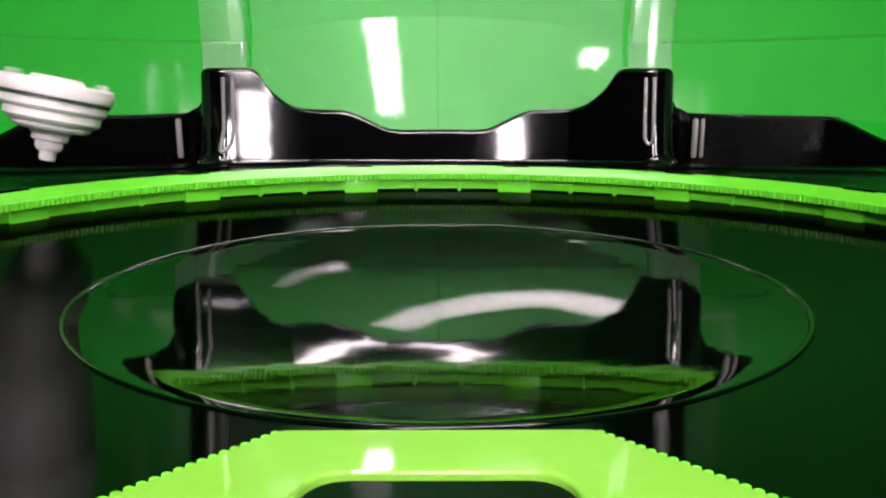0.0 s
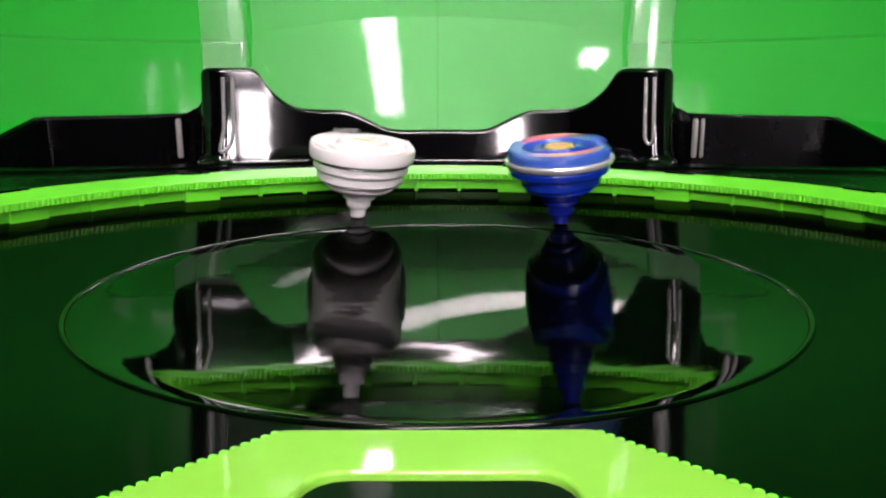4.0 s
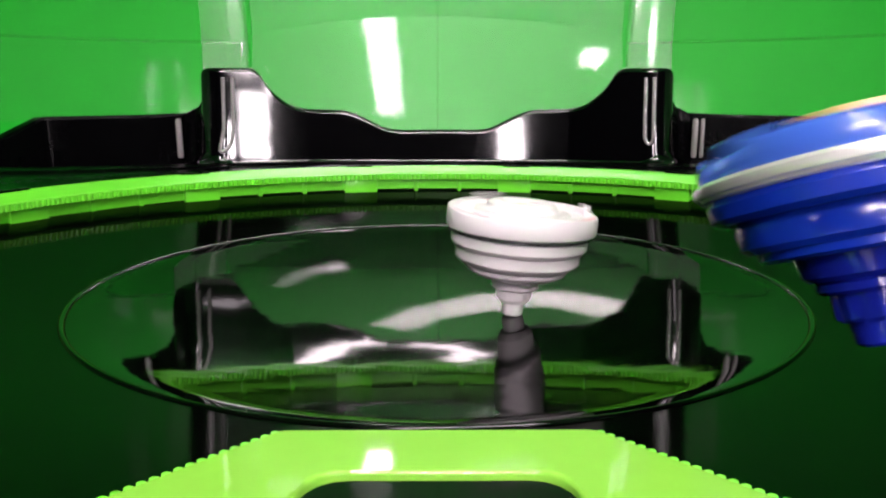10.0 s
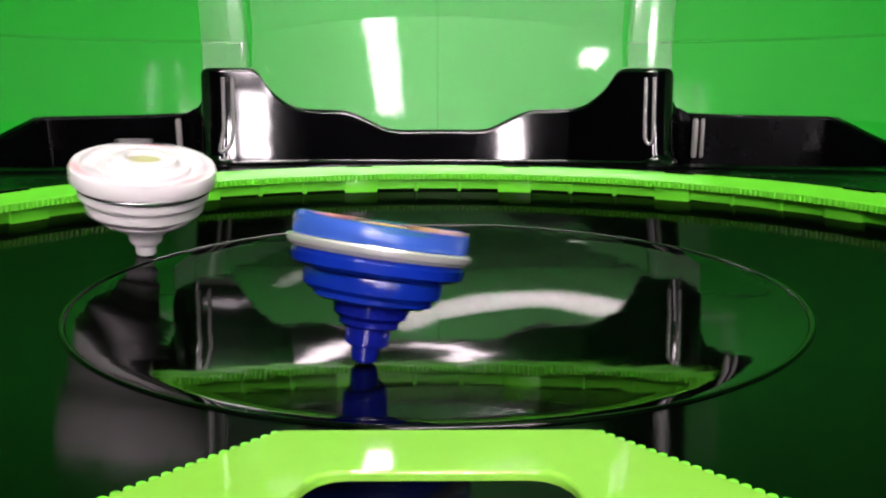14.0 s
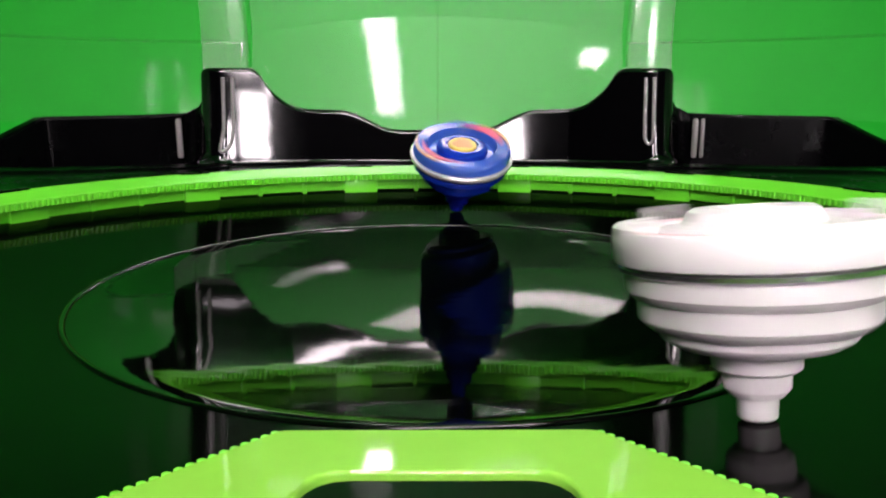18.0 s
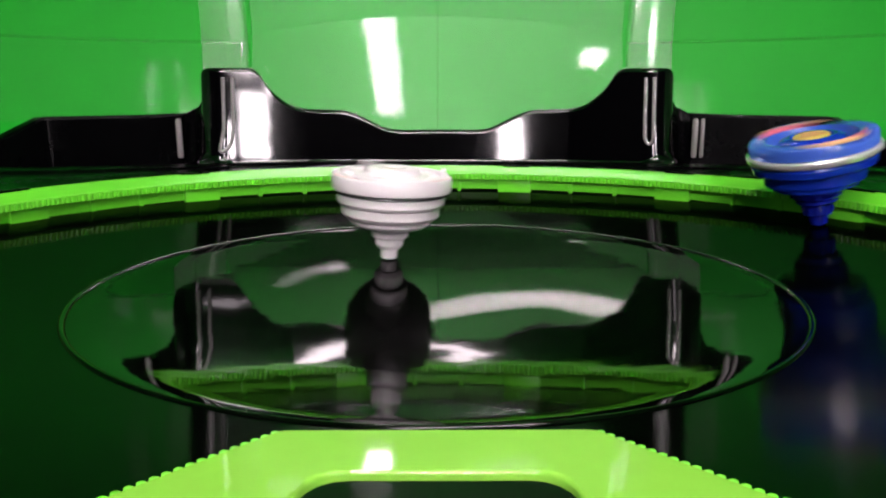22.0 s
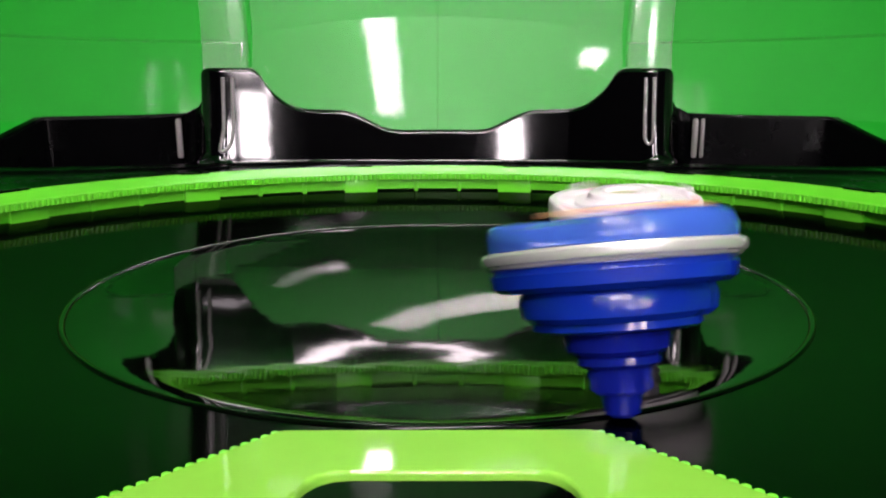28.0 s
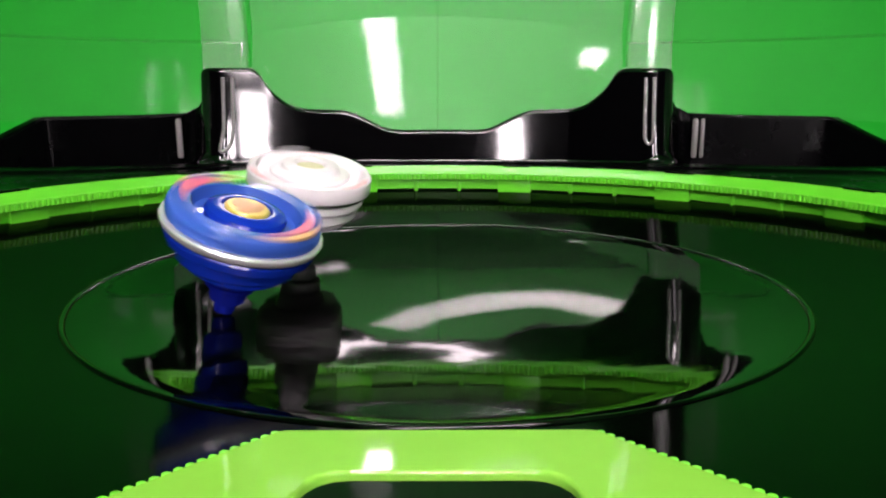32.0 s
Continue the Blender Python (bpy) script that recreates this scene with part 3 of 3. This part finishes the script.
# ---- the spinning tops ----
def white_top():
    t = holder("spinning_toy", "white plastic spinning top with a thin dark metal ring", "spinning top", "battling tops")
    mm = 0.001

    def turned(name, prof, mat, label="", wave=None, steps=72, parent=None, rise=None):
        bm = bmesh.new()
        lathe(bm, [(r * mm, z * mm) for r, z in prof], steps, wave, rise)
        return part(name, bm, mat, parent or t, label, angle=28)
    turned("tip", [(0, 0), (2.9, 0), (3.4, 0.5), (3.5, 3.0), (3.6, 4.4), (0, 4.4)], WHITE_DIM)
    turned("gear", [(0, 4.2), (4.4, 4.2), (5.4, 5.6), (5.6, 8.6), (5.3, 9.0), (0, 9.0)], WHITE_DIM, "toothed white collar", wave=lambda a, r, z: 0.00022 * math.copysign(1, math.sin(12 * a)) if r > 0.005 else 0, steps=96)
    turned("collar", [(0, 8.8), (6.9, 8.8), (7.5, 9.3), (7.6, 11.3), (7.2, 11.9), (0, 11.9)], WHITE_DIM)
    turned("neck", [(0, 11.5), (7.9, 11.6), (9.6, 13.9), (0, 14)], WHITE_DIM)
    turned("lower_disc", [(0, 13.4), (13.2, 13.4), (14.2, 13.6), (15.8, 14.6), (16.2, 15.1), (16.4, 17.0), (0, 17.2)], WHITE_DIM)
    turned("middle_disc", [(0, 16.6), (17.3, 16.6), (17.9, 16.8), (19.3, 17.9), (19.8, 18.5), (19.9, 21.6), (19.6, 22.2), (0, 22.4)], WHITE, wave=lambda a, r, z: 0.0003 * math.cos(6 * a) if r > 0.015 else 0)
    turned("upper_disc", [(0, 21.9), (20.3, 21.9), (20.7, 22.1), (21.4, 22.9), (21.8, 23.4), (21.9, 25.6), (21.6, 26.5), (0, 26.6)], WHITE)
    turned("metal_ring", [(0, 26.4), (22.3, 26.4), (22.9, 26.8), (23.0, 27.6), (22.7, 28.1), (0, 28.3)], DARK_STEEL, "thin dark metal ring")
    turned("rim", [(15.0, 28.0), (23.0, 28.0), (23.8, 28.3), (24.0, 28.9), (24.1, 32.5), (23.8, 33.2), (23.1, 33.5), (20.9, 33.3), (20.2, 32.6), (15.5, 32.2), (15.0, 31.8)], WHITE,
           "broad white outer rim", wave=lambda a, r, z: 0.0003 * math.cos(3 * a + 0.5) if r > 0.022 else 0, steps=144)
    turned("inner_ring", [(5.4, 30.5), (15.4, 30.5), (15.7, 32.8), (15.2, 33.4), (12.2, 33.7), (11.4, 34.3), (10.8, 35.6), (9.8, 36.1), (6.6, 36.1), (5.8, 35.6), (5.4, 34.6)], WHITE, "raised inner hub")
    turned("chip", [(0, 33.0), (5.4, 33.0), (5.4, 34.8), (4.8, 35.0), (0, 35.0)], OLIVE, "pale olive round centre chip")

    def arc(name, mat, a0, a1, sec, label="", steps=14):
        """A short closed band of a (radius, height) section from angle a0 to a1."""
        bm = bmesh.new()
        rows = []
        for i in range(steps + 1):
            b = a0 + (a1 - a0) * i / steps
            rows.append([(r * mm * math.cos(b), r * mm * math.sin(b), z * mm) for r, z in sec])
        vs = grid(bm, rows, close_v=True)
        bm.faces.new(vs[0])
        bm.faces.new(list(reversed(vs[-1])))
        return part(name, bm, mat, t, label, angle=28)
    # raised blades, posts and faded prints on the rim
    for k in range(3):
        a = 2 * math.pi * k / 3
        arc("blade", WHITE, a + 0.25, a + 1.45, ((20.6, 33.0), (20.8, 34.1), (21.2, 34.4), (23.0, 34.3), (23.6, 33.9), (23.8, 32.6)))
        arc("web", WHITE, a + 0.55, a + 0.85, ((15.2, 32.0), (15.2, 33.3), (20.8, 33.9), (20.8, 32.2)))
        bm = bmesh.new()
        box(bm, (0.0196, -0.0013, 0.0328), (0.0218, 0.0013, 0.0362), 0.0004)
        part("blade_post", bm, WHITE, t).matrix_basis = Matrix.Rotation(a, 4, "Z")
        arc("print", FADED, a + 1.55, a + 1.82, ((20.9, 33.1), (20.9, 33.40), (22.9, 33.60), (23.5, 33.45), (23.3, 33.1)), "faded red print", 6)
    return t


def blue_top():
    t = holder("spinning_toy", "bright blue plastic spinning top with a silver metal ring", "spinning top", "battling tops")
    mm = 0.001

    def turned(name, prof, mat, label="", wave=None, steps=72, rise=None):
        bm = bmesh.new()
        lathe(bm, [(r * mm, z * mm) for r, z in prof], steps, wave, rise)
        return part(name, bm, mat, t, label, angle=28)
    turned("tip", [(0, 0), (2.6, 0), (3.3, 0.6), (3.7, 3.4), (3.8, 4.6), (0, 4.6)], BLUE_DARK)
    turned("gear", [(0, 4.4), (4.6, 4.4), (5.2, 5.2), (5.5, 9.6), (0, 9.8)], BLUE_DARK, "toothed dark blue collar", wave=lambda a, r, z: 0.00045 * math.copysign(1, math.sin(8 * a)) if r > 0.005 else 0, steps=96)
    turned("collar", [(0, 9.6), (6.9, 9.6), (7.8, 10.3), (7.8, 11.6), (7.3, 12.1), (0, 12.1)], BLUE_DARK)
    turned("neck", [(0, 12.0), (8.6, 12.1), (9.6, 13.0), (10.2, 16.8), (0, 17)], BLUE_DARK)
    turned("lower_disc", [(0, 16.6), (14.2, 16.6), (15.6, 17.3), (15.6, 18.6), (0, 18.9)], BLUE)
    turned("middle_disc", [(0, 18.7), (16.4, 18.7), (17.8, 19.8), (18.2, 22.8), (17.6, 24.6), (0, 24.8)], BLUE, wave=lambda a, r, z: 0.0006 * math.tanh(6 * math.cos(3 * a)) if r > 0.015 else 0, steps=120)
    turned("upper_disc", [(0, 24.5), (20.6, 24.6), (22.2, 25.6), (22.6, 28.0), (22.0, 29.2), (0, 29.3)], BLUE, wave=lambda a, r, z: 0.0004 * math.cos(6 * a) if r > 0.018 else 0)
    turned("metal_ring", [(0, 29.1), (22.6, 29.1), (23.2, 29.4), (23.5, 29.9), (23.9, 30.1), (24.2, 30.7), (24.2, 31.7), (23.8, 32.3), (0, 32.3)], STEEL, "polished silver metal ring")
    turned("rim", [(10.5, 32.2), (22.2, 32.2), (22.8, 32.5), (23.0, 33.2), (23.0, 35.5), (22.6, 36.5), (22.0, 37.0), (20.5, 37.1), (16.4, 36.2), (15.2, 33.2), (10.5, 33.0)], BLUE_LIGHT, "light blue outer rim with cut facets",
           wave=lambda a, r, z: (-0.0016 if (a / (2 * math.pi) * 3) % 1 < 0.16 else 0) if r > 0.0185 and z > 0.0325 else 0,
           rise=lambda a, r, z: (-0.0021 * ((a / (2 * math.pi) * 3) % 1) + (-0.0024 if (a / (2 * math.pi) * 3) % 1 < 0.16 else 0.0007 if (a / (2 * math.pi) * 6) % 1 < 0.6 else 0.0)) if r > 0.0185 and z > 0.0338 else 0, steps=144)
    turned("inner_ring", [(0, 32.0), (11.8, 32.0), (12.2, 34.4), (11.6, 35.4), (10.4, 35.9), (8.4, 36.3), (7.6, 36.2), (7.2, 35.5), (0, 35.5)], BLUE, "raised blue hub")
    turned("chip", [(0, 35.3), (6.6, 35.3), (6.6, 36.1), (6.0, 36.5), (0, 36.6)], GOLD, "yellow-gold round centre chip")
    turned("chip_print", [(0, 36.68), (3.8, 36.66), (4.6, 36.60), (4.5, 36.4), (0, 36.4)], BRONZE, "orange print on the chip", wave=lambda a, r, z: 0.0007 * math.sin(3 * a) + 0.0004 * math.cos(5 * a) if r > 0.003 else 0)
    for k in range(2):
        a = math.pi * k
        for name, mat, r0, r1, s0, s1 in (("print", PINK, 0.0167, 0.0204, 0.2, 1.35), ("pale_print", PEACH, 0.0206, 0.0226, 0.0, 1.0)):
            bm = bmesh.new()
            rows = []
            for i in range(15):
                f = i / 14
                b = a + s0 + (s1 - s0) * f
                w = math.sin(math.pi * min(max(f, 0.04), 0.96)) ** 0.6

                def on(r):
                    return 0.0363 + (r - 0.0164) / 0.0041 * 0.0008 if r < 0.0205 else 0.0371 - (r - 0.0205) * 0.12
                mid = (r0 + r1) / 2
                lo, hi = mid - (mid - r0) * w, mid + (r1 - mid) * w
                rows.append([(r * math.cos(b), r * math.sin(b), on(r) + d) for r, d in ((lo, 0.00012), (mid, 0.00018), (hi, 0.00012), (hi, -0.0006), (lo, -0.0006))])
            grid(bm, rows, close_v=True)
            part(name, bm, mat, t, "pinkish red curved print" if mat is PINK else "peach curved print")
    return t


white = white_top()
blue = blue_top()
# true proportions of the two tops: heights below and above the metal ring
for top, wide, ring, low, high in ((white, 1.0, 0.0283, 1.02, 1.10), (blue, 0.99, 0.0323, 0.955, 1.22)):
    for child in top.children:
        for v in child.data.vertices:
            z = v.co.z
            v.co = (v.co.x * wide, v.co.y * wide, z * low if z < ring else ring * low + (z - ring) * high)


def top_rows(keys, turn):
    """Poses at every thirtieth of a second from (seconds, x, y, lift, lean aside, lean to the viewer) in millimetres and degrees, with the top's spin."""
    rows = []
    for i in range(961):
        t = i / 30
        k = max(j for j in range(len(keys)) if keys[j][0] <= t + 1e-6)
        k = min(k, len(keys) - 2)
        p = [keys[max(k - 1, 0)], keys[k], keys[k + 1], keys[min(k + 2, len(keys) - 1)]]
        h = p[2][0] - p[1][0]
        u = (t - p[1][0]) / h
        v = []
        for j in range(1, 6):
            m1 = (p[2][j] - p[0][j]) / max(p[2][0] - p[0][0], 1e-6) * h
            m2 = (p[3][j] - p[1][j]) / max(p[3][0] - p[1][0], 1e-6) * h
            v.append((2 * u ** 3 - 3 * u * u + 1) * p[1][j] + (u ** 3 - 2 * u * u + u) * m1 + (3 * u * u - 2 * u ** 3) * p[2][j] + (u ** 3 - u * u) * m2)
        x, y, lift, aside, fore = v[0] / 1000, v[1] / 1000, max(v[2], 0) / 1000, radians(v[3]), radians(v[4])
        view = Vector((x - eye[0], y - eye[1], 0)).normalized()
        right = Vector((view.y, -view.x, 0))
        axis = right * math.sin(aside) + math.cos(aside) * (Vector((0, 0, 1)) * math.cos(fore) - view * math.sin(fore))
        q = Vector((0, 0, 1)).rotation_difference(axis)
        tip = Vector((x, y, floor_z(x, y) + lift))
        tip.z += 0.0028 * math.sqrt(max(0, 1 - axis.z ** 2)) * 0.8
        rows.append((t, Matrix.Translation(tip) @ q.to_matrix().to_4x4() @ Matrix.Rotation(radians(-turn * i), 4, "Z")))
    return rows


def motions():
    walk(white, top_rows([(0, -176.2, 107.2, 11.0, 12.2, -0.0), (1, -142.0, 109.0, 9.0, 12.9, 1.9), (2, -111.3, 102.1, 2.0, 12.3, 5.1), (3, -73.5, 100.8, 0.0, 8.2, 6.5), (3.5, -56.7, 113.4, 0.0, 6.3, 7.7), (4, -38.0, 118.0, 0.0, 5.0, 8.0), (4.5, -24.0, 121.0, 0.0, 4.0, 6.0), (5, -82.0, 128.0, 4.0, 14.0, 8.0), (5.5, -115.5, 93.6, 3.0, 16.7, 11.0), (6, -126.0, 38.3, 0.0, 9.9, 16.1), (6.5, -139.4, 7.3, 0.0, 14.5, 13.6), (7, -148.4, -4.9, 0.0, 13.6, 11.1), (7.5, -148.3, -21.3, 0.0, 18.5, 7.6), (8, -111.6, -51.8, 0.0, 4.1, 1.9), (8.2, -102.3, -54.4, 0.0, 4.0, 1.1), (8.5, -79.8, -60.1, 0.0, 6.4, 10.3), (8.6, -71.0, -63.5, 0.0, 4.3, 6.0), (8.8, -52.1, -67.8, 0.0, 3.9, 2.4), (9, -31.6, -70.5, 0.0, 4.1, 1.8), (9.2, -10.3, -65.2, 0.0, 1.2, -0.3), (9.4, 10.2, -59.3, 0.0, 1.1, -0.7), (9.5, 11.5, -39.7, 0.0, 4.4, 0.8), (9.7, 16.5, -22.6, 2.0, 3.3, 3.6), (10, 24.3, 3.8, 0.0, 4.0, -0.9), (10.5, 24.9, 51.9, 0.0, 9.2, 5.5), (11, 13.4, 95.1, 0.0, 7.4, 5.4), (11.5, -6.0, 122.9, 0.0, 4.8, 10.1), (12, -27.8, 144.6, 0.0, 7.2, 4.9), (12.5, -45.1, 159.3, 0.0, 15.4, 6.6), (13, -73.1, 114.4, 0.0, 10.2, 9.8), (13.5, -98.1, 78.5, 0.0, 7.2, 13.0), (14, -107.8, 38.5, 0.0, 3.1, 13.5), (14.5, -100.3, -0.3, 0.0, 2.7, 8.1), (15, -88.0, -40.0, 0.0, 2.0, 4.0), (15.5, -69.0, -74.0, 0.0, 1.0, 0.0), (16, -43.0, -98.0, 0.0, 0.0, -3.0), (16.5, -13.9, -114.6, 0.0, -1.7, -0.9), (17, 13.8, -115.9, 0.0, -0.9, 0.0), (17.5, 37.9, -122.0, 0.0, -3.4, -5.1), (18, 56.5, -109.9, 0.0, -6.2, -4.8), (18.5, 67.4, -86.3, 0.0, -6.1, -3.1), (19, 74.2, -69.5, 0.0, -5.7, -3.6), (20, 82.2, -5.6, 0.0, -5.1, -1.0), (21, 43.5, 49.6, 0.0, -1.4, 1.3), (22, -20.2, 68.5, 0.0, 2.9, 1.5), (23, -73.9, 43.2, 0.0, 3.6, -0.3), (24, -96.6, -7.3, 0.0, 7.9, 0.2), (25, -76.8, -51.9, 0.0, 6.4, -2.2), (25.5, -52.9, -70.6, 0.0, 7.0, -1.0), (26, -25.0, -84.0, 0.0, 5.0, -2.0), (26.5, 6.0, -82.0, 0.0, 3.0, 0.0), (27, 31.0, -62.0, 0.0, 0.0, 2.0), (27.5, 48.6, -29.6, 0.0, -1.8, 2.5), (28, 61.5, 6.5, 0.0, -2.7, 2.9), (28.5, 62.8, 32.7, 0.0, -2.0, 5.0), (29, 53.3, 61.9, 0.0, -0.1, 5.6), (29.5, 36.2, 85.4, 0.0, 1.7, 8.1), (30, 13.4, 97.5, 0.0, 0.9, 4.2), (30.5, -7.4, 99.8, 0.0, 0.6, 5.3), (31, -28.2, 90.0, 0.0, 0.7, 6.1), (31.5, -48.3, 68.5, 0.0, 4.8, 8.0), (32, -55.6, 68.5, 0.0, 7.0, 12.9)], 58))
    walk(blue, top_rows([(0, 180.0, -30.0, 0.0, -12.0, -6.0), (1, 164.3, 2.5, 0.0, -13.9, -5.4), (2, 147.6, 35.5, 0.0, -5.8, -4.6), (2.5, 134.2, 59.1, 0.0, -3.1, -3.7), (3, 114.8, 71.3, 0.0, -4.5, -3.3), (3.5, 88.0, 88.3, 0.0, -2.9, 2.4), (4, 56.0, 104.0, 0.0, -3.0, 8.0), (4.5, 26.0, 112.0, 0.0, -4.0, 10.0), (5, 64.0, 52.0, 0.0, -10.0, 14.0), (5.5, 92.5, -8.7, 0.0, -12.2, 16.5), (6, 105.8, -31.9, 0.0, -8.2, 19.6), (6.5, 123.0, -32.9, 0.0, -16.7, 20.0), (7, 139.2, -57.3, 0.0, -29.7, 15.3), (7.5, 142.0, -72.0, 0.0, -34.0, 14.0), (8, 130.9, -85.5, 0.0, -40.0, 12.1), (8.5, 104.9, -67.2, 0.0, -24.9, 12.0), (8.8, 82.7, -104.6, 0.0, -32.6, 4.5), (9, 79.5, -88.6, 0.0, -27.4, -5.5), (9.2, 73.2, -83.8, 0.0, -27.7, -4.3), (9.4, 63.0, -93.1, 0.0, -30.1, -6.8), (9.5, 59.1, -98.2, 0.0, -15.3, -8.4), (9.7, 64.9, -105.4, 11.0, -20.0, -12.4), (9.8, 74.7, -102.1, 11.0, -21.7, -8.2), (10, 72.6, -115.9, 13.0, -17.2, -9.7), (10.2, 85.3, -112.0, 7.0, -21.6, -8.2), (10.5, 101.2, -108.4, 0.0, -23.2, -7.9), (11, 126.8, -93.1, 0.0, -31.4, -11.1), (11.5, 121.6, -91.7, 0.0, -25.1, -10.1), (12, 89.4, -106.7, 0.0, -14.2, -11.9), (12.5, 52.4, -130.6, 0.0, -7.4, -16.0), (13, 28.1, -113.0, 0.0, -1.6, -11.4), (13.5, 4.1, -83.6, 0.0, 2.0, -11.2), (14, -19.3, -48.8, 0.0, 9.4, -9.5), (14.5, -36.3, -25.6, 0.0, 14.7, -1.7), (15, -46.0, 3.0, 0.0, 18.0, 6.0), (15.5, -43.0, 40.0, 0.0, 19.0, 14.0), (16, -27.0, 70.0, 0.0, 18.0, 20.0), (16.5, -8.1, 99.7, 0.0, 16.1, 22.1), (17, -4.8, 107.4, 0.0, 14.8, 20.0), (17.5, 0.6, 130.3, 0.0, 9.9, 25.7), (18, 8.9, 130.2, 0.0, 4.7, 23.9), (18.5, 19.2, 134.5, 0.0, 0.2, 18.6), (19, 33.7, 137.8, 0.0, 0.1, 20.1), (19.5, 53.5, 125.8, 0.0, -7.5, 15.7), (20, 79.7, 124.9, 0.0, -7.1, 12.6), (21, 125.7, 99.7, 0.0, -9.3, 8.7), (21.5, 137.4, 75.1, 0.0, -10.3, 14.3), (22, 149.8, 56.4, 0.0, -9.2, 9.8), (22.5, 158.8, 29.3, 0.0, -10.9, 7.7), (23, 160.2, -5.5, 0.0, -10.0, 4.0), (24, 155.0, -40.0, 0.0, -8.0, 0.0), (25, 138.0, -72.0, 0.0, -8.0, -4.0), (26, 112.0, -95.0, 0.0, -8.0, -6.0), (27, 80.0, -106.0, 0.0, -8.0, -6.0), (27.5, 57.2, -105.3, 0.0, -8.1, -7.2), (28, 33.9, -105.1, 0.0, -7.7, -13.7), (28.5, 12.8, -91.8, 0.0, -1.6, -10.5), (29, -7.3, -77.9, 0.0, 7.8, -9.6), (29.5, -22.7, -66.6, 0.0, 13.4, -12.2), (30, -36.0, -52.3, 0.0, 18.0, -10.0), (30.5, -47.8, -31.0, 0.0, 19.2, -6.3), (31, -55.0, -17.1, 0.0, 21.6, -0.1), (31.5, -61.7, 1.6, 0.0, 20.4, 11.8), (32, -66.5, -8.8, 0.0, 13.8, 15.6)], 61))


motions()
